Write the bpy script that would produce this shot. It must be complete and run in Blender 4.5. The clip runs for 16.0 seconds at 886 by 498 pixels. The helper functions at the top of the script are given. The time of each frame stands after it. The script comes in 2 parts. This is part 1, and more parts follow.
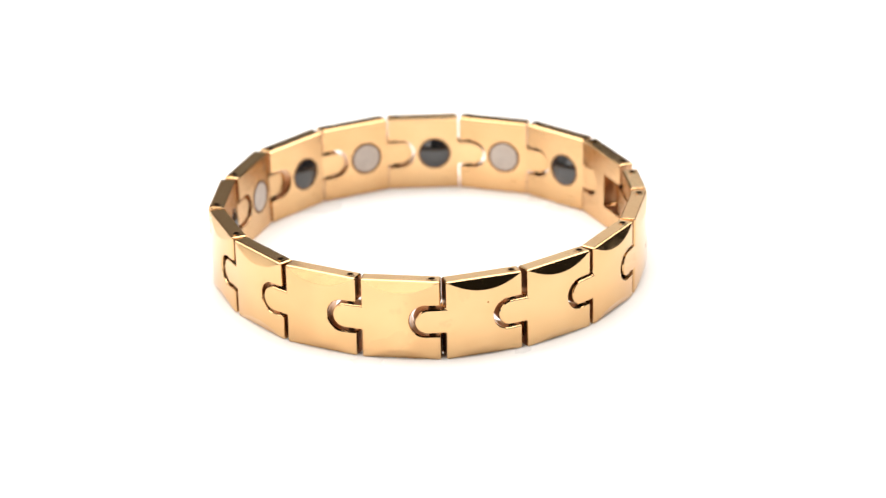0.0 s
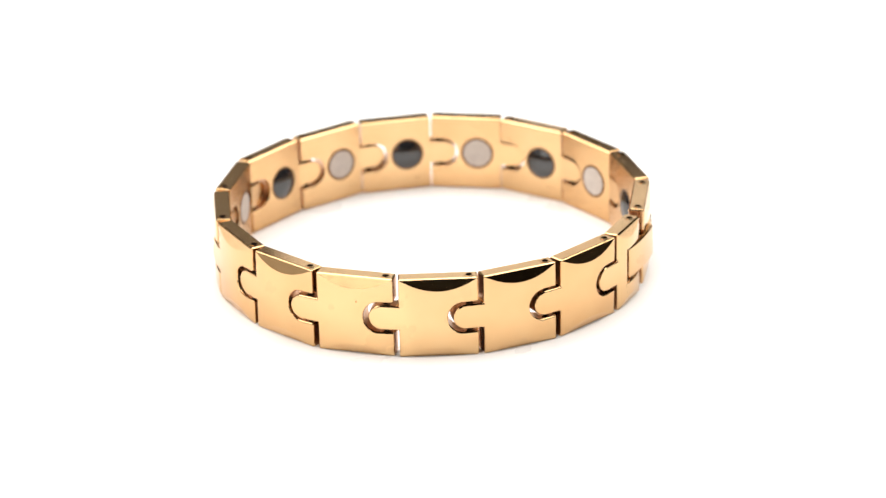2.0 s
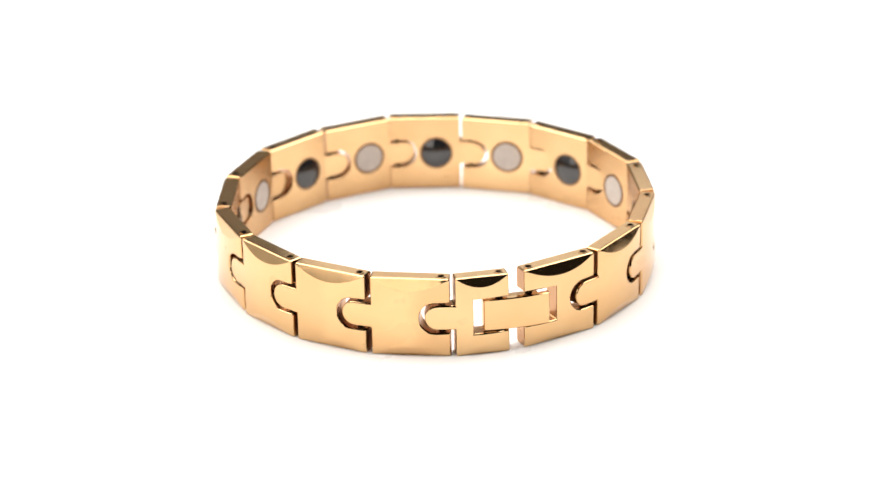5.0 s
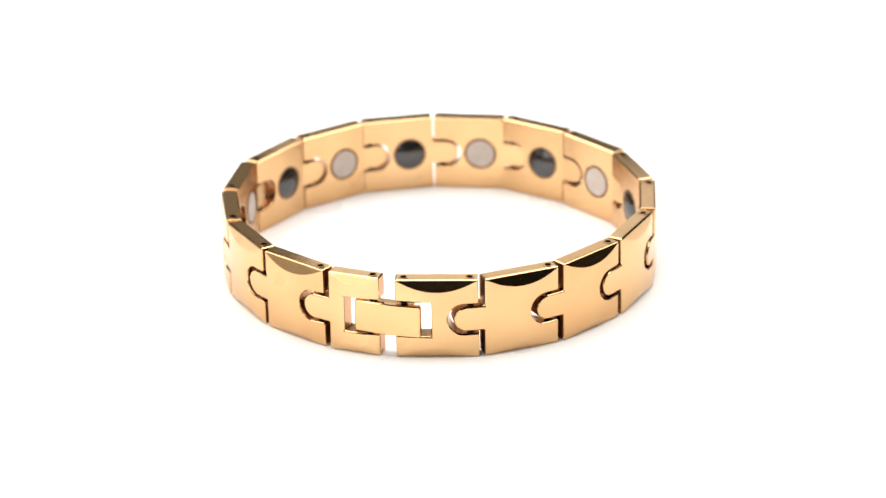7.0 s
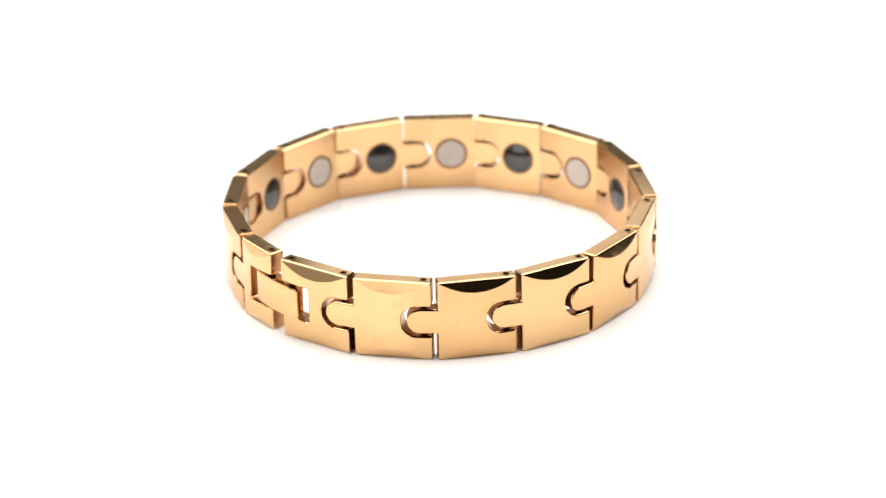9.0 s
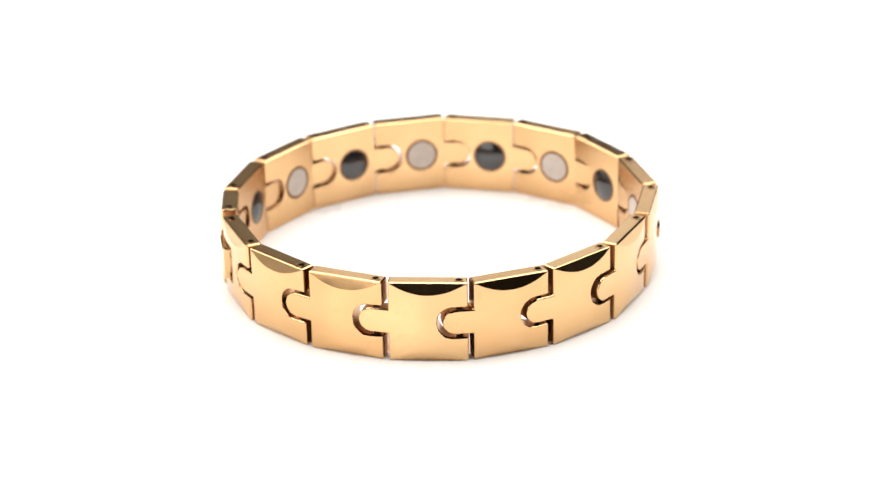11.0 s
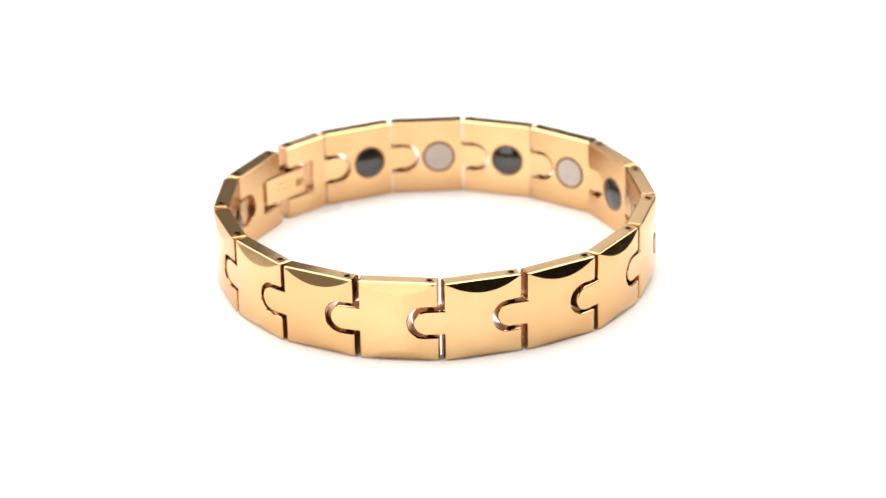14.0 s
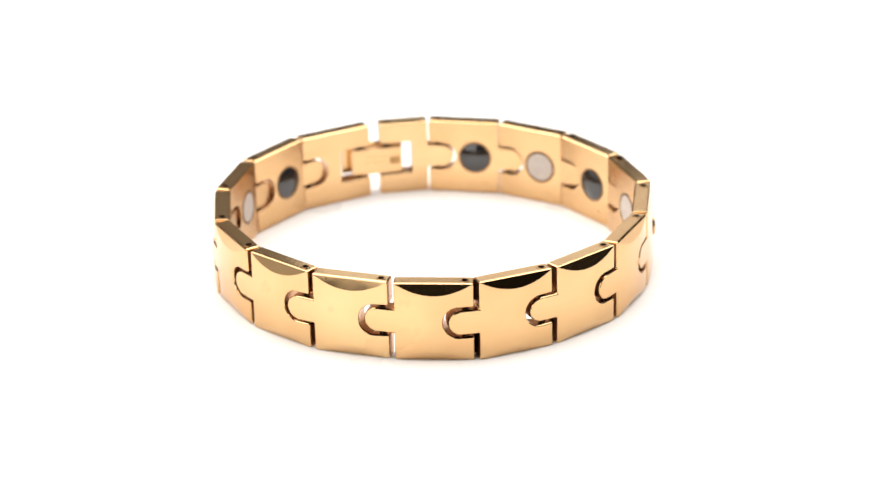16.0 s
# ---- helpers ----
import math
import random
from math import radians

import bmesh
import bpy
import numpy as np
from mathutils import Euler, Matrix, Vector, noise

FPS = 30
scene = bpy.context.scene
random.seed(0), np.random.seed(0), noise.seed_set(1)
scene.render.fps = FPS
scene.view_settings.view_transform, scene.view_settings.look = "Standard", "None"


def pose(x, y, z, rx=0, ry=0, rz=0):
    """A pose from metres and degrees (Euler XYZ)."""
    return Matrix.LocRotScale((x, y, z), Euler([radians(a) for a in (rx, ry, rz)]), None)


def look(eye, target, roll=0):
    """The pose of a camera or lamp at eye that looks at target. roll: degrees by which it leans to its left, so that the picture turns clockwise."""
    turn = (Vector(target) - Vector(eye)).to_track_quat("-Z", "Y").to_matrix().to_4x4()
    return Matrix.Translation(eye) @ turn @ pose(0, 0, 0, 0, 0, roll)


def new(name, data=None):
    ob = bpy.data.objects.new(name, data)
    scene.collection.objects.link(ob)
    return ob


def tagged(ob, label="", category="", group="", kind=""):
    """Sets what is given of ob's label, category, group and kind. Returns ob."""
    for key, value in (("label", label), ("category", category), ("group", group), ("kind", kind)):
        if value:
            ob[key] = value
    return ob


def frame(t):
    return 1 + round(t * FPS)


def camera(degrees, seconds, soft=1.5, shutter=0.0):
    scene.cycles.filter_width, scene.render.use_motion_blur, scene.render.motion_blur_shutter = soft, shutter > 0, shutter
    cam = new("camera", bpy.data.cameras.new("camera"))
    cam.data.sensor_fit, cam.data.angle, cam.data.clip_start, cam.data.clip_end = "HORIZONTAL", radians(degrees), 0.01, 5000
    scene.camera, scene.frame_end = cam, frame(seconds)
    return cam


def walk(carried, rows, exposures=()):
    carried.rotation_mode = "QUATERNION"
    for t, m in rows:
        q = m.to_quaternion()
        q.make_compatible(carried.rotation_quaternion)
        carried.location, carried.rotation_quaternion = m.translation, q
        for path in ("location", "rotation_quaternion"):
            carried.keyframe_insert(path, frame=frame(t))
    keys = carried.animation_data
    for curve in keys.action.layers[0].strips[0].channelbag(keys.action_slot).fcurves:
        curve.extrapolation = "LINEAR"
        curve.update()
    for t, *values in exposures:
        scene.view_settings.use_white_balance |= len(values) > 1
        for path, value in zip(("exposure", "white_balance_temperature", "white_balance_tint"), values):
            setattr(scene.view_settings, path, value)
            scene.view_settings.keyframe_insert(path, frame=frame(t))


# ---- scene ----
# A gold link bracelet turns slowly on a white sheet before a still camera.
EYE, AIM, ROLL = (0.0000, -0.4226, 0.1890), (0.0012, 0.0009, 0.0023), -1.35
cam = camera(16.58, 16.0, soft=1.5)
cam.data.dof.use_dof = True
cam.data.dof.focus_distance = 0.433
cam.data.dof.aperture_fstop = 21.0
walk(cam, [(0, look(EYE, AIM, ROLL)), (16.0, look(EYE, AIM, ROLL))])

# turn of the bracelet about the upright axis: seconds, degrees
TURN = (
    (0.0, 0.40),
    (0.5, -7.95),
    (1.0, -16.21),
    (1.5, -24.55),
    (2.0, -33.06),
    (2.5, -41.57),
    (3.0, -50.12),
    (3.5, -58.80),
    (4.0, -67.53),
    (6.3, -106.01),
    (6.5, -109.40),
    (7.0, -117.92),
    (7.5, -126.39),
    (8.0, -134.74),
    (8.5, -142.85),
    (9.0, -151.09),
    (9.2, -154.40),
    (11.3, -189.49),
    (11.5, -192.79),
    (12.0, -200.89),
    (12.5, -208.67),
    (13.0, -216.84),
    (13.5, -225.26),
    (14.0, -233.67),
    (14.5, -242.29),
    (15.0, -250.80),
    (15.5, -259.12),
    (16.0, -267.27),
)
# where the outer faces of neighbouring links meet, in millimetres from the axis
JOINTS = (
    (-22.09, -25.19),
    (-11.35, -31.00),
    (0.67, -32.94),
    (12.48, -29.78),
    (22.48, -22.84),
    (29.27, -12.73),
    (32.10, -0.85),
    (31.17, 8.67),
    (25.54, 20.80),
    (16.32, 28.93),
    (4.74, 32.99),
    (-7.48, 32.94),
    (-18.66, 27.96),
    (-27.27, 19.25),
    (-32.23, 8.04),
    (-33.68, -4.08),
    (-29.57, -15.58),
)
# how far each link's face leans towards the ground, degrees
LEAN = (-0.4, -0.6, 0.7, 0.0, 0.0, 0.5, -0.5, 0.6, 1.2, 0.4, -0.6, 1.4, 0.2, 1.0, 1.6, -0.3, 0.5)
TWIST = {2: 1.5, 13: 2.5}         # links that sit a little askew about the upright axis, degrees
LINK_H, LINK_T = 12.05, 2.3      # height and thickness of a link, mm
MM = 0.001

# ---- light ----
world = bpy.data.worlds.new("studio")
scene.world = world
world.use_nodes = True
world.node_tree.nodes["Background"].inputs[0].default_value = (1, 1, 1, 1)
world.node_tree.nodes["Background"].inputs[1].default_value = 0.02


def area(name, size_x, size_y, watts, eye, aim, colour=(1, 1, 1)):
    data = bpy.data.lights.new(name, "AREA")
    data.shape, data.size, data.size_y, data.energy, data.color = "RECTANGLE", size_x, size_y, watts, colour
    ob = new(name, data)
    ob.matrix_world = look(eye, aim)
    return ob


area("overhead_softbox", 2.5, 1.35, 45.8, (0, 0.32, 1.0), (0, 0.28, 0), (1.0, 0.98, 0.95))
area("side_softbox", 0.62, 0.52, 2.05, (-0.428, -0.579, 0.365), (0, 0, 0.3), (1.0, 0.96, 0.9))


# ---- materials ----
def material(name):
    m = bpy.data.materials.new(name)
    m.use_nodes = True
    nt = m.node_tree
    return m, nt, nt.nodes["Principled BSDF"]


def noise_node(nt, scale, detail=3.0, stretch=(1, 1, 1)):
    co = nt.nodes.new("ShaderNodeTexCoord")
    mp = nt.nodes.new("ShaderNodeMapping")
    mp.inputs["Scale"].default_value = stretch
    no = nt.nodes.new("ShaderNodeTexNoise")
    no.inputs["Scale"].default_value, no.inputs["Detail"].default_value = scale, detail
    nt.links.new(co.outputs["Object"], mp.inputs["Vector"])
    nt.links.new(mp.outputs["Vector"], no.inputs["Vector"])
    return no


def ramp(nt, src, a, b, lo=0.3, hi=0.7):
    r = nt.nodes.new("ShaderNodeMapRange")
    r.inputs["From Min"].default_value, r.inputs["From Max"].default_value = lo, hi
    r.inputs["To Min"].default_value, r.inputs["To Max"].default_value = a, b
    nt.links.new(src, r.inputs["Value"])
    return r.outputs["Result"]


def mix(nt, fac, a, b):
    n = nt.nodes.new("ShaderNodeMix")
    n.data_type = "RGBA"
    n.inputs["A"].default_value, n.inputs["B"].default_value = (*a, 1), (*b, 1)
    nt.links.new(fac, n.inputs["Factor"])
    return n.outputs["Result"]


def relief(nt, bsdf, src, strength, distance):
    b = nt.nodes.new("ShaderNodeBump")
    b.inputs["Strength"].default_value, b.inputs["Distance"].default_value = strength, distance
    nt.links.new(src, b.inputs["Height"])
    nt.links.new(b.outputs["Normal"], bsdf.inputs["Normal"])


def gold(name, tone_a, tone_b, rough_a, rough_b, wave, stretch):
    m, nt, b = material(name)
    b.inputs["Metallic"].default_value = 1.0
    wide = noise_node(nt, 110, 2)
    fine = noise_node(nt, 900, 4, stretch)
    own = nt.nodes.new("ShaderNodeObjectInfo")
    blend = nt.nodes.new("ShaderNodeMath")
    blend.operation = "MULTIPLY_ADD"
    blend.inputs[1].default_value = 0.5
    nt.links.new(own.outputs["Random"], blend.inputs[0])
    nt.links.new(ramp(nt, wide.outputs["Fac"], 0, 0.5), blend.inputs[2])
    tone = mix(nt, blend.outputs[0], tone_a, tone_b)
    # a few tiny pits
    co = nt.nodes.new("ShaderNodeTexCoord")
    cell = nt.nodes.new("ShaderNodeTexVoronoi")
    cell.inputs["Scale"].default_value = 300
    nt.links.new(co.outputs["Object"], cell.inputs["Vector"])
    sep = nt.nodes.new("ShaderNodeSeparateColor")
    nt.links.new(cell.outputs["Color"], sep.inputs["Color"])
    near = ramp(nt, cell.outputs["Distance"], 0.8, 0.0, 0.03, 0.06)
    rare = ramp(nt, sep.outputs["Red"], 0, 1, 0.86, 0.88)
    both = nt.nodes.new("ShaderNodeMath")
    both.operation = "MULTIPLY"
    nt.links.new(near, both.inputs[0])
    nt.links.new(rare, both.inputs[1])
    pit = nt.nodes.new("ShaderNodeMix")
    pit.data_type = "RGBA"
    pit.inputs["B"].default_value = (0.30, 0.16, 0.07, 1)
    nt.links.new(both.outputs[0], pit.inputs["Factor"])
    nt.links.new(tone, pit.inputs["A"])
    nt.links.new(pit.outputs["Result"], b.inputs["Base Color"])
    nt.links.new(ramp(nt, fine.outputs["Fac"], rough_a, rough_b), b.inputs["Roughness"])
    relief(nt, b, wide.outputs["Fac"], wave, 0.0002)
    return m


GOLD = gold("polished_gold", (0.72, 0.492, 0.258), (0.65, 0.38, 0.174), 0.05, 0.09, 0.05, (1, 1, 1))
GOLD_INNER = gold("satin_gold", (0.745, 0.492, 0.258), (0.67, 0.40, 0.188), 0.16, 0.28, 0.13, (0.15, 1, 1))


# rougher side walls, coloured darker to paint in the shade between links
GOLD_SIDE_SHADE = gold("side_shade_gold", (0.52, 0.30, 0.165), (0.44, 0.25, 0.135), 0.22, 0.38, 0.05, (1, 1, 0.2))


def plain(name, colour, colour_b, rough, metal=0.0, scale=300, bump=0.0):
    m, nt, b = material(name)
    no = noise_node(nt, scale, 4)
    nt.links.new(mix(nt, ramp(nt, no.outputs["Fac"], 0, 1), colour, colour_b), b.inputs["Base Color"])
    nt.links.new(ramp(nt, no.outputs["Fac"], rough * 0.85, rough * 1.15), b.inputs["Roughness"])
    b.inputs["Metallic"].default_value = metal
    if bump:
        relief(nt, b, no.outputs["Fac"], bump, 0.0002)
    return m


# near-black and dull: the shade inside the pin holes is painted in
PIN_HOLE_SHADE = plain("pin_hole_shade", (0.05, 0.035, 0.022), (0.03, 0.02, 0.015), 0.8, 0.0, 2000)
PIN_HOLE_SHADE.node_tree.nodes["Principled BSDF"].inputs["Specular IOR Level"].default_value = 0.1
HEMATITE = plain("hematite", (0.010, 0.010, 0.011), (0.02, 0.02, 0.022), 0.08, 0.0, 900)
HEMATITE.node_tree.nodes["Principled BSDF"].inputs["IOR"].default_value = 1.75
GERMANIUM = plain("germanium", (0.61, 0.54, 0.48), (0.51, 0.445, 0.40), 0.5, 0.0, 700, 0.3)
RIM = plain("rim", (0.25, 0.14, 0.07), (0.17, 0.09, 0.05), 0.35, 1.0, 900)
SHEET = plain("white_sheet", (0.92, 0.905, 0.90), (0.89, 0.875, 0.865), 0.3, 0.0, 60, 0.02)
WHITE_WALL = plain("white_wall", (0.78, 0.76, 0.73), (0.74, 0.72, 0.69), 0.8, 0.0, 3)
DARK_WALL = plain("dark_wall", (0.012, 0.011, 0.010), (0.02, 0.018, 0.016), 0.9, 0.0, 3)
DIM_WALL = plain("dim_wall", (0.19, 0.18, 0.165), (0.155, 0.15, 0.135), 0.8, 0.0, 3)
BOARD = plain("white_board", (0.86, 0.85, 0.83), (0.82, 0.81, 0.79), 0.7, 0.0, 3)
FAINT = plain("faint_mark", (0.70, 0.46, 0.21), (0.64, 0.41, 0.18), 0.35, 1.0, 900)
STAMP = plain("stamped_mark", (0.45, 0.26, 0.11), (0.38, 0.22, 0.09), 0.4, 1.0, 900)


# ---- the studio ----
def link_mesh(name, bm, mats, sharp=4.0):
    for f in bm.faces:
        f.smooth = True
    for e in bm.edges:
        e.smooth = len(e.link_faces) == 2 and e.calc_face_angle(3) < radians(sharp)
    me = bpy.data.meshes.new(name)
    bm.to_mesh(me)
    bm.free()
    for m in mats:
        me.materials.append(m)
    return me


def part(name, mesh, parent, label="", m=None):
    ob = new(name, mesh)
    ob.parent = parent
    if m is not None:
        ob.matrix_basis = m
    return tagged(ob, label) if label else ob


def slab(name, lo, hi, mat, label):
    bm = bmesh.new()
    bmesh.ops.create_cube(bm, size=1.0)
    for v in bm.verts:
        v.co = Vector([lo[i] + (v.co[i] + 0.5) * (hi[i] - lo[i]) for i in range(3)])
    return tagged(new(name, link_mesh(name, bm, [mat])), label, "studio", kind="structure")


R, LOW = 1.3, -0.75
slab("platform", (-0.34, -0.36, LOW), (0.16, 0.5, 0.0), SHEET, "plain glossy white platform under the bracelet")
slab("floor", (-R, -R, LOW - 0.1), (R, R, LOW), DARK_WALL, "plain dark studio floor")
slab("wall_north", (-R, R, LOW), (R, R + 0.1, 1.8), DIM_WALL, "plain dim grey studio wall")
# unseen board, added so that the link tops mirror something bright
slab("added_reflector", (-0.085, R - 0.03, 0.53), (0.6, R, 0.70), BOARD, "plain white reflector board, added out of view to brighten the link tops")
slab("wall_west", (-R - 0.1, -R, LOW), (-R, R, 1.8), WHITE_WALL, "plain white studio wall")
slab("wall_south", (-R, -R - 0.1, LOW), (R, -R, 1.8), DARK_WALL, "plain dark studio wall")
slab("wall_east", (R, -R, LOW), (R + 0.1, R, 1.8), DARK_WALL, "plain dark studio wall")
slab("ceiling", (-R, -R, 1.8), (R, R, 1.9), DARK_WALL, "plain dark studio ceiling")


# ---- the bracelet ----
HOLE_R = 0.52
CORNER = 0.45                     # rounding of the plate's corners, mm
CHAMFER = 0.21                    # slope along the inner rims, mm
TAPER_A, TAPER_B = 0.02, 0.08     # undercut of the two ends
HOLE_Y = -1.03                    # where the pins sit in the thickness, mm
DOME, FACET, FACET_LOW = 0.56, 0.32, 0.38     # bulge of the outer face, mm; slope of its upper and lower ground facets
TAB_R, TAB_END, TAB_BEND = 1.88, -3.9, 0.22       # rounded tongue that reaches into the next link
SOCKET_R, SOCKET_D = 2.33, 4.4    # the rounded socket that takes it
SLOT_R, SLOT_D = 2.65, 5.15        # square slot of the clasp


def link_body(length, gap_a, gap_b, start, end, holes):
    """One link, in mm: x along the chain, y outwards while it is shaped and inwards at the end, z up from its middle."""
    bm = bmesh.new()
    zt = LINK_H / 2
    a, b = gap_a, length - gap_b
    dome = DOME * min(1.0, (b - a) / 9.0)
    steps = 12
    strips = []                    # x, half width of what is left out or kept in the middle, kind

    def bulge(x):
        u = (x - a) / (b - a) - 0.5
        g = dome * (1 - 4 * u * u)
        return g if g > 0.11 else 0.0

    def bend(x):
        return min(0.0, (x - a) * TAB_BEND)

    if start == "tab":
        arc = [(TAB_END + TAB_R * (1 - math.cos(i / steps * math.pi / 2)), TAB_R * math.sin(i / steps * math.pi / 2)) for i in range(steps + 1)]
        arc.append((a, TAB_R))
        strips.append(("tab", arc))
        first, m0 = a, TAB_R
    else:
        xs = [a] + [a + 0.9 + (SLOT_D - 0.9) * i / 6 for i in range(7)]
        strips.append(("open", [(x, SLOT_R) for x in xs]))
        first, m0 = xs[-1], SLOT_R
    if end == "socket":
        c = b - SOCKET_D + SOCKET_R
        arc = [(c - SOCKET_R * math.cos(i / steps * math.pi / 2), SOCKET_R * math.sin(i / steps * math.pi / 2)) for i in range(steps + 1)]
        arc += [(c + (b - 0.9 - c) * i / 3, SOCKET_R) for i in range(1, 4)] + [(b, SOCKET_R)]
        last, m1 = arc[0][0], 0.0
    else:
        depth = SLOT_D + 0.1
        arc = [(b - depth + (depth - 0.9) * i / 6, SLOT_R) for i in range(7)] + [(b, SLOT_R)]
        last, m1 = arc[0][0], SLOT_R
    marks = [0.0] + [0.9 + (last - first - 0.9) * i / 10 for i in range(11)]
    strips.append(("full", [(first + u, m0 + (m1 - m0) * u / marks[-1]) for u in marks]))
    strips.append(("open", arc))

    def quad(ps):
        vs = [bm.verts.new(p) for p in ps]
        return bm.faces.new(vs)

    def column(x, m):
        g = bulge(x)
        zp, zq = zt - g / FACET, zt - g / FACET_LOW
        m = min(m, zp - 0.01)
        return [(x, 0.0, zt), (x, g, zp), (x, g, m), (x, g, -m), (x, g, -zq), (x, 0.0, -zt)]

    for kind, cols in strips:
        for (xa, ma), (xb, mb) in zip(cols, cols[1:]):
            if kind == "tab":
                ya, yb = bend(xa), bend(xb)
                quad([(xa, ya, -ma), (xb, yb, -mb), (xb, yb, mb), (xa, ya, ma)])
                continue
            p, q = column(xa, ma), column(xb, mb)
            for i in range(5):
                if i == 2 and kind == "open":
                    continue
                quad([p[i + 1], q[i + 1], q[i], p[i]])
    bmesh.ops.remove_doubles(bm, verts=bm.verts, dist=0.002)
    bmesh.ops.dissolve_degenerate(bm, edges=bm.edges, dist=0.001)
    # the inner face and the walls between the two
    outer = list(bm.faces)
    rim = [e for e in bm.edges if len(e.link_faces) == 1]
    def inner(co):
        """The point of the inner face that lies behind one of the outer face."""
        x, z = co.x, co.z
        if x < a - 0.01:
            u = (a - x) / (a - TAB_END)
            x, z = x + 0.38 * u, z * (1 - 0.1 * u)
        elif abs(x - a) < 0.003 and abs(z) > TAB_R + 0.01:
            x += TAPER_A if start == "tab" else TAPER_B
        elif abs(x - b) < 0.003:
            x -= TAPER_B
        return (x, bend(co.x) - LINK_T, z)

    twin = {v: bm.verts.new(inner(v.co)) for v in bm.verts}
    for f in outer:
        bm.faces.new([twin[v] for v in reversed(f.verts)]).material_index = 1
    for e in rim:
        loop = e.link_loops[0]
        v, w = loop.vert, loop.link_loop_next.vert
        # walls take the darker gold with the gap shade in its colour
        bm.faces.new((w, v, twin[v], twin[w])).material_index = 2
    # the four corners of the plate are rounded
    corners = [e for e in bm.edges if all(min(abs(v.co.x - a), abs(v.co.x - b)) < 0.003 and abs(v.co.z) > zt - 0.003 for v in e.verts)
               and abs(e.verts[0].co.y - e.verts[1].co.y) > LINK_T * 0.9]
    bmesh.ops.bevel(bm, geom=corners, offset=CORNER, segments=4, profile=0.5, affect="EDGES", clamp_overlap=False, material=-1)
    bm.normal_update()
    rims = [e for e in bm.edges if len(e.link_faces) == 2 and all(v.co.y < -LINK_T + 0.003 and abs(v.co.z) > zt - CORNER - 0.003 for v in e.verts)
            and e.calc_face_angle(0) > radians(50)]
    bmesh.ops.bevel(bm, geom=rims, offset=CHAMFER, segments=1, profile=0.5, affect="EDGES", clamp_overlap=False, material=1)
    bm.normal_update()
    for f in bm.faces:
        if f.material_index == 2 and abs(f.normal.z) > 0.2 and abs(f.calc_center_median().z) > zt - CORNER:
            f.material_index = 0
    bm.normal_update()
    # worn, rounded edges

    def hard(inside):
        found = []
        for e in bm.edges:
            if len(e.link_faces) == 2 and e.calc_face_angle(0) > radians(50):
                deep = all(p.co.y < bend(p.co.x) - LINK_T + 0.01 for p in e.verts)
                if deep or not inside:
                    found.append(e)
        return found

    bmesh.ops.bevel(bm, geom=hard(True), offset=0.08, segments=2, profile=0.5, affect="EDGES", clamp_overlap=False, material=1)
    bmesh.ops.bevel(bm, geom=hard(False), offset=0.21, segments=3, profile=0.5, affect="EDGES", clamp_overlap=False, material=0)
    bm.normal_update()
    # holes of the pins, drilled into the top
    rings = []
    for hx in holes:
        tops = [f for f in bm.faces if abs(f.normal.z) > 0.9 and f.calc_center_median().z > zt - 0.005]
        cut = [f for f in tops if max(v.co.x for v in f.verts) > hx - HOLE_R - 0.06 and min(v.co.x for v in f.verts) < hx + HOLE_R + 0.06]
        hy = HOLE_Y

        def turn(v):
            return math.atan2(v.co.y - hy, v.co.x - hx) % (2 * math.pi)

        around = sorted({v for f in cut for v in f.verts}, key=turn)
        bmesh.ops.delete(bm, geom=cut, context="FACES_ONLY")
        bmesh.ops.delete(bm, geom=[e for e in bm.edges if not e.link_faces], context="EDGES_FACES")
        ring = [bm.verts.new((hx + HOLE_R * math.cos((k + 0.5) * math.pi / 8), hy + HOLE_R * math.sin((k + 0.5) * math.pi / 8), zt)) for k in range(16)]
        p, q = 0, 0
        while p < len(around) or q < 16:
            ta = turn(around[p]) if p < len(around) else 9.0
            tb = turn(ring[q]) if q < 16 else 9.0
            o, r = around[p % len(around)], ring[q % 16]
            if ta <= tb:
                bm.faces.new((around[p - 1], o, ring[q - 1]))
                p += 1
            else:
                bm.faces.new((around[p - 1], r, ring[q - 1]))
                q += 1
        rings.append(ring)
    for ring in rings:
        low = [bm.verts.new(v.co - Vector((0, 0, 1.3))) for v in ring]
        for k in range(16):
            # hole walls share the pins' near-black colour, painted as shade
            bm.faces.new((ring[(k + 1) % 16], ring[k], low[k], low[(k + 1) % 16])).material_index = 3
    bm.normal_update()
    bmesh.ops.scale(bm, vec=(MM, -MM, MM), verts=bm.verts)
    bmesh.ops.recalc_face_normals(bm, faces=bm.faces)
    return link_mesh("link", bm, [GOLD, GOLD_INNER, GOLD_SIDE_SHADE, PIN_HOLE_SHADE])


def disc(name, radius, depth, dome, mat, n=40):
    """A round disc along y with a domed front, mm."""
    bm = bmesh.new()
    prof = [(radius, 0.0), (radius, -depth)]
    prof += [(radius * u, -depth - dome * (1 - u * u)) for u in (0.97, 0.9, 0.8, 0.7, 0.6, 0.5, 0.4, 0.3, 0.2, 0.1)]
    rings = [[bm.verts.new((r * MM * math.cos(2 * math.pi * k / n), y * MM, r * MM * math.sin(2 * math.pi * k / n))) for k in range(n)] for r, y in prof]
    for p, q in zip(rings, rings[1:]):
        for k in range(n):
            bm.faces.new((p[k], p[(k + 1) % n], q[(k + 1) % n], q[k]))
    tip = bm.verts.new((0, (-depth - dome) * MM, 0))
    for k in range(n):
        bm.faces.new((rings[-1][k], rings[-1][(k + 1) % n], tip))
    bmesh.ops.recalc_face_normals(bm, faces=bm.faces)
    return link_mesh(name, bm, [mat], 35)


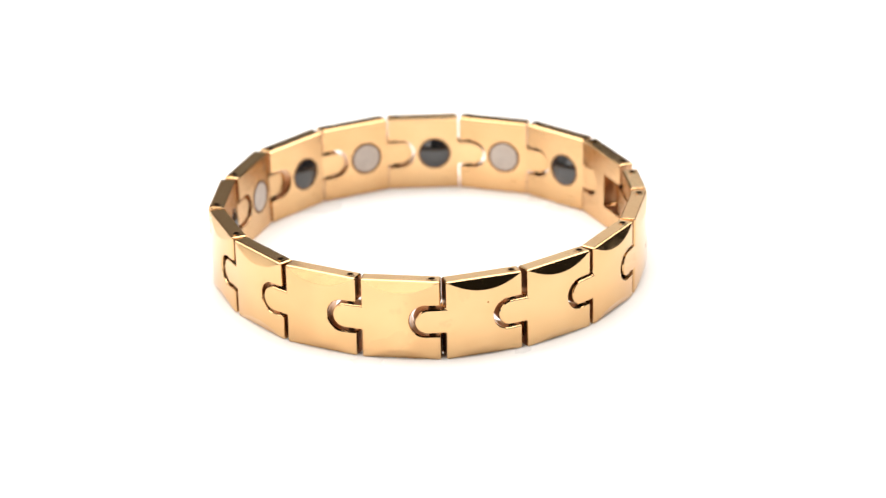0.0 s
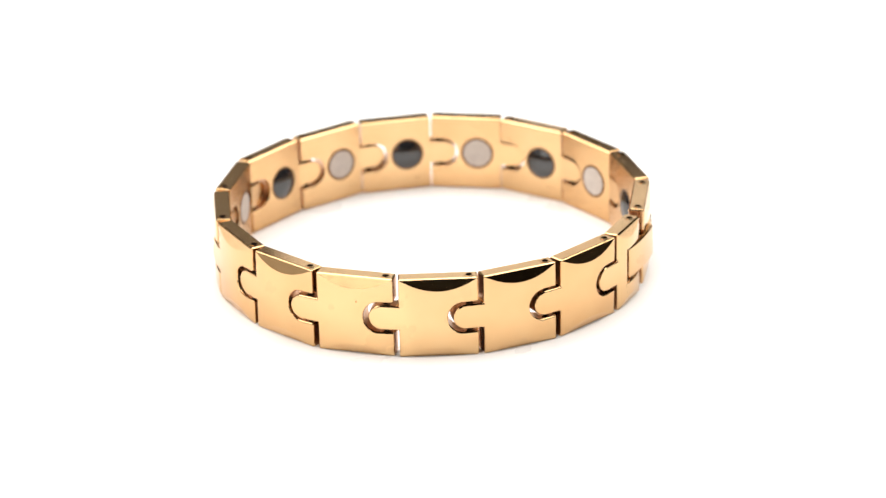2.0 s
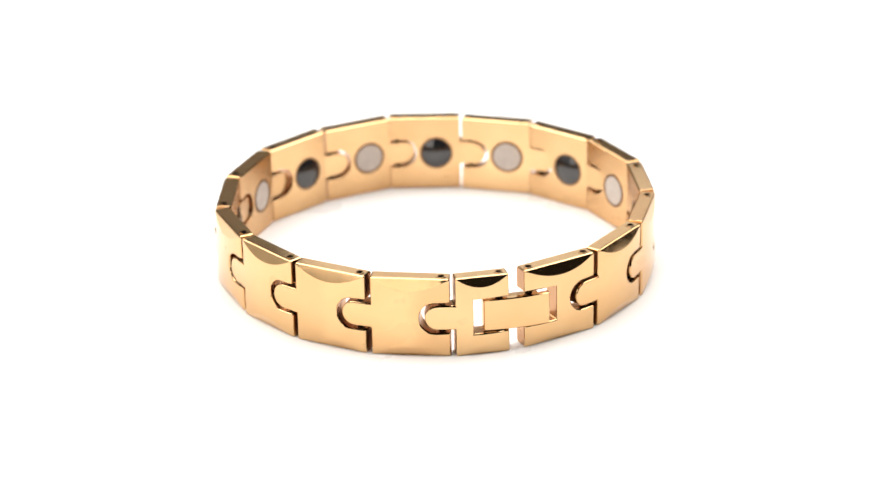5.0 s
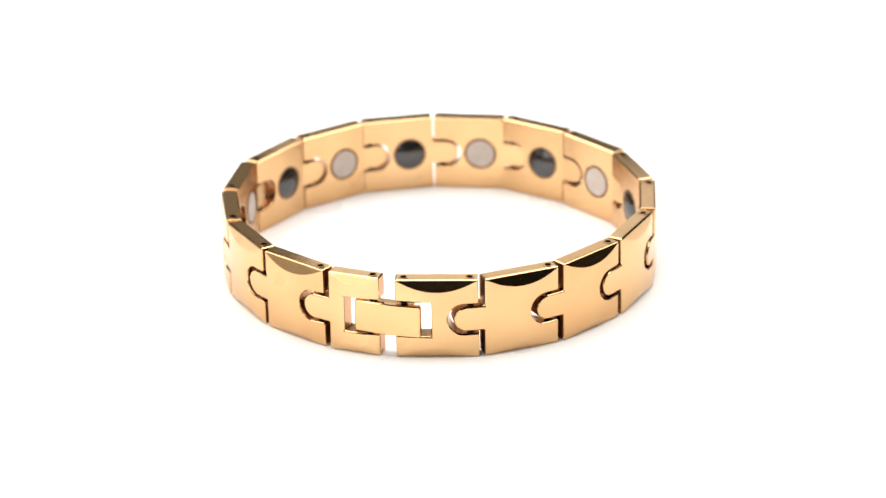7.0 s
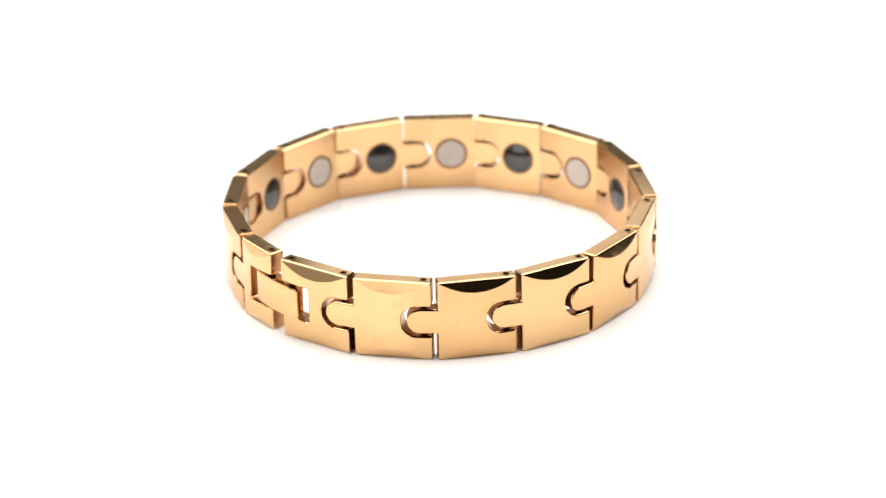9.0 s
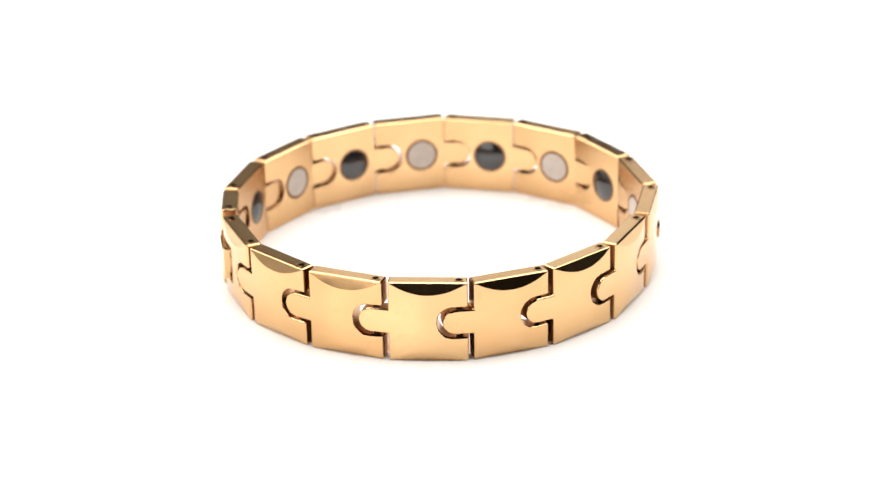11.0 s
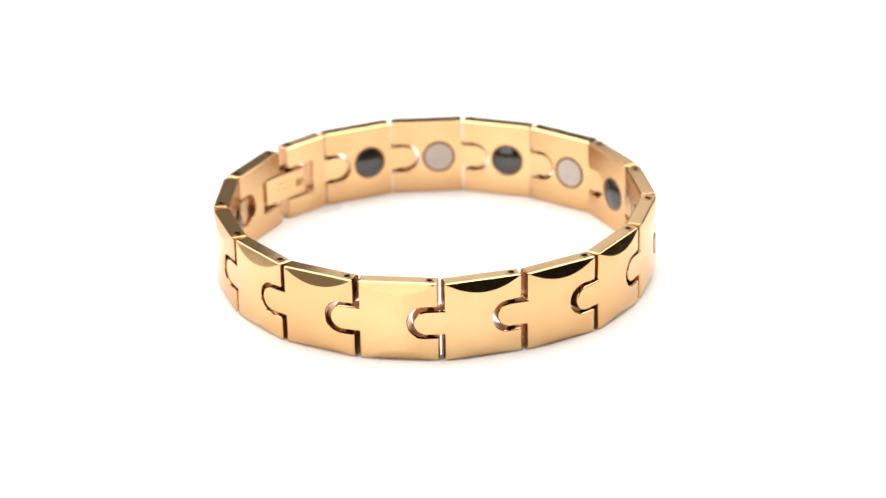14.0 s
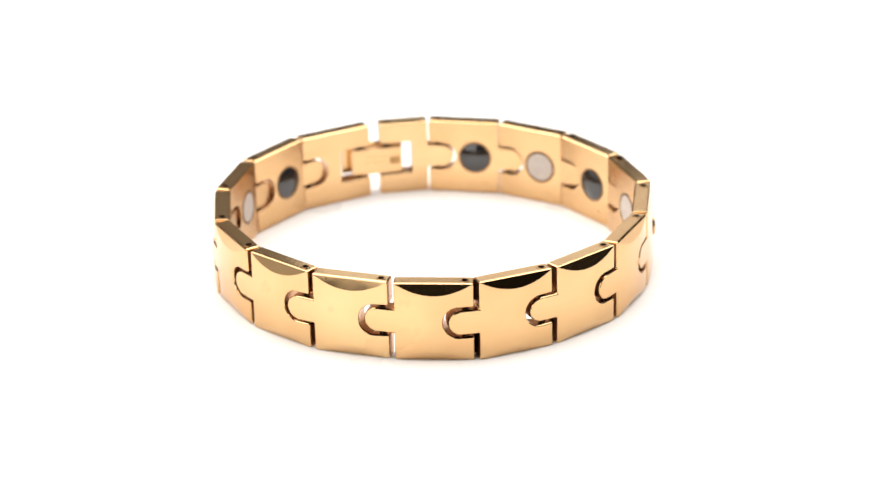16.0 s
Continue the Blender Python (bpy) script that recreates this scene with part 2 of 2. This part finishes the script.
def ring_mesh(name, r0, r1, depth, mat, n=40):
    bm = bmesh.new()
    prof = [(r0, 0.0), (r0, -depth), (r1, -depth), (r1, 0.0)]
    rings = [[bm.verts.new((r * MM * math.cos(2 * math.pi * k / n), y * MM, r * MM * math.sin(2 * math.pi * k / n))) for k in range(n)] for r, y in prof]
    for p, q in zip(rings, rings[1:]):
        for k in range(n):
            bm.faces.new((p[k], p[(k + 1) % n], q[(k + 1) % n], q[k]))
    bmesh.ops.recalc_face_normals(bm, faces=bm.faces)
    return link_mesh(name, bm, [mat], 30)


def pin_mesh():
    bm = bmesh.new()
    bmesh.ops.create_cone(bm, cap_ends=True, segments=20, radius1=(HOLE_R - 0.01) * MM, radius2=(HOLE_R - 0.01) * MM, depth=9.8 * MM)
    return link_mesh("pin", bm, [PIN_HOLE_SHADE], 30)


def box_mesh(name, lo, hi, mat, bevel=0.12, n=2):
    bm = bmesh.new()
    bmesh.ops.create_cube(bm, size=1.0)
    for v in bm.verts:
        v.co = Vector([lo[i] + (v.co[i] + 0.5) * (hi[i] - lo[i]) for i in range(3)])
    if bevel:
        bmesh.ops.bevel(bm, geom=bm.edges[:], offset=bevel, segments=n, profile=0.5, affect="EDGES")
    bmesh.ops.scale(bm, vec=(MM, MM, MM), verts=bm.verts)
    return link_mesh(name, bm, [mat])


def bowed_bar(name, lo, hi, bow, mat, corner=0.14):
    """A bar along x whose middle is bowed outwards, with bevelled edges, mm."""
    bm = bmesh.new()
    (x0, y0, z0), (x1, y1, z1) = lo, hi

    def section(x, inset):
        y = -bow * (1 - (2 * (x - BAR_MID) / BAR_LONG) ** 2)
        ya, yb, za, zb = y0 + inset, y1 - inset, z0 + inset, z1 - inset
        ring = ((ya, za + corner), (ya + corner, za), (yb - corner, za), (yb, za + corner),
                (yb, zb - corner), (yb - corner, zb), (ya + corner, zb), (ya, zb - corner))
        return [bm.verts.new((x * MM, (y + v) * MM, w * MM)) for v, w in ring]

    inner_xs = [x0 + corner + (x1 - x0 - 2 * corner) * i / 14 for i in range(15)]
    rows = [section(x0, corner)] + [section(x, 0.0) for x in inner_xs] + [section(x1, corner)]
    for p, q in zip(rows, rows[1:]):
        for k in range(8):
            bm.faces.new((p[k], p[(k + 1) % 8], q[(k + 1) % 8], q[k]))
    bm.faces.new(rows[0])
    bm.faces.new(rows[-1])
    bmesh.ops.recalc_face_normals(bm, faces=bm.faces)
    return link_mesh(name, bm, [mat], 12)


BAR_MID, BAR_LONG = -0.2, 9.8     # middle and length of the clasp's tongue, mm


def bracelet():
    top = tagged(new("bracelet"), "polished gold link bracelet with round magnets inside, closed", "bracelet")
    n = len(JOINTS)
    gap, wide, wider = 0.45, 1.05, 1.35
    chords = [math.dist(JOINTS[k], JOINTS[(k + 1) % n]) for k in range(n)]
    common = sum(c for k, c in enumerate(chords) if k not in (6, 7)) / (n - 2)
    plain_link = link_body(common, gap, gap, "tab", "socket", [common - gap - 1.25])
    half_link = link_body(chords[6], gap, wider, "tab", "slot", [chords[6] - wider - 1.25])
    clasp_link = link_body(chords[7], wide, gap, "slot", "socket", [wide + 1.25, chords[7] - gap - 1.25])
    dark, pale = disc("magnet", 2.4, 0.04, 0.6, HEMATITE), disc("magnet", 2.22, 0.06, 0.05, GERMANIUM)
    rim, pin = ring_mesh("magnet_rim", 2.2, 2.64, 0.05, RIM), pin_mesh()
    speck = disc("pit", 0.16, 0.008, 0.004, STAMP, 10)
    collar = ring_mesh("pin_collar", HOLE_R - 0.03, HOLE_R + 0.17, 0.07, GOLD, 24)
    for k in range(n):
        p, q = Vector((*JOINTS[k], 0)), Vector((*JOINTS[(k + 1) % n], 0))
        mid = (p + q) / 2
        length = {6: chords[6], 7: chords[7]}.get(k, common)
        d = (q - p).normalized()
        d = Matrix.Rotation(radians(TWIST.get(k, 0.0)), 3, "Z") @ d
        o = mid - d * (length / 2)
        m = Matrix.Translation((o.x * MM, o.y * MM, LINK_H / 2 * MM)) @ Matrix((
            (d.x, -d.y, 0, 0), (d.y, d.x, 0, 0), (0, 0, 1, 0), (0, 0, 0, 1))) @ Matrix.Rotation(radians(LEAN[k]), 4, "X")
        mesh = {6: half_link, 7: clasp_link}.get(k, plain_link)
        link = part("link", mesh, top, {6: "short gold clasp link with a square slot", 7: "gold clasp link with a square slot"}.get(k, ""), m)
        ends = {7: [wide + 1.25, length - gap - 1.25], 6: [length - wider - 1.25]}.get(k, [length - gap - 1.25])
        for x in ends:
            part("pin", pin, link, "", pose(x * MM, -HOLE_Y * MM, 0))
            part("pin_collar", collar, link, "", pose(x * MM, -HOLE_Y * MM, LINK_H / 2 * MM, -90))
        if k == 2:
            part("pit", speck, link, "tiny dark pit in the gold", pose(6.5 * MM, -0.55 * MM, 2.3 * MM))
        if k not in (6, 7):
            at = pose(4.25 * MM, LINK_T * MM, 0, 0, 0, 180)
            black = (k % 2 == 0) == (k > 7)
            part("magnet", dark if black else pale, link, "shiny black hematite disc" if black else "matt pale grey disc", at)
            part("magnet_rim", rim, link, "", at)
    # the tongue of the clasp bridges the two slotted links
    j = Vector((*JOINTS[7], 0))
    d = ((Vector((*JOINTS[8], 0)) - j).normalized() * 0.15 + (j - Vector((*JOINTS[6], 0))).normalized() * 0.85).normalized()
    out = Vector((d.y, -d.x, 0))
    o = j - out * 0.15
    m = Matrix.Translation((o.x * MM, o.y * MM, LINK_H / 2 * MM)) @ Matrix(((d.x, -out.x, 0, 0), (d.y, -out.y, 0, 0), (0, 0, 1, 0), (0, 0, 0, 1)))
    tongue = part("clasp_tongue", bowed_bar("clasp_tongue", (-5.1, 0.0, -2.5), (4.7, 0.9, 2.3), 0.4, GOLD), top, "flat gold clasp tongue", m)
    part("clasp_block", box_mesh("clasp_block", (-4.85, 0.52, -2.4), (3.3, 2.3, 1.98), GOLD_INNER), tongue)
    part("stamped_recess", box_mesh("stamped_recess", (-4.5, 2.2, -0.9), (-2.9, 2.33, 0.3), STAMP, 0.02, 1), tongue)
    marks = bmesh.new()
    for x, z, w in ((-1.9, 0.55, 0.9), (-0.7, 0.55, 0.6), (0.3, 0.55, 1.0), (-1.7, -0.35, 0.7), (-0.6, -0.35, 1.1), (0.8, -0.35, 0.5)):
        bmesh.ops.create_cube(marks, size=1.0, matrix=Matrix.Translation((x * MM, 2.3 * MM, z * MM)) @ Matrix.Diagonal((w * MM, 0.04 * MM, 0.3 * MM, 1)))
    part("stamped_mark", link_mesh("stamped_mark", marks, [FAINT]), tongue)
    return top


BRACELET = bracelet()


# ---- what moves ----
def motions():
    rows = [(t, pose(0, 0, 0, 0, 0, a)) for t, a in TURN]
    walk(BRACELET, rows)


motions()
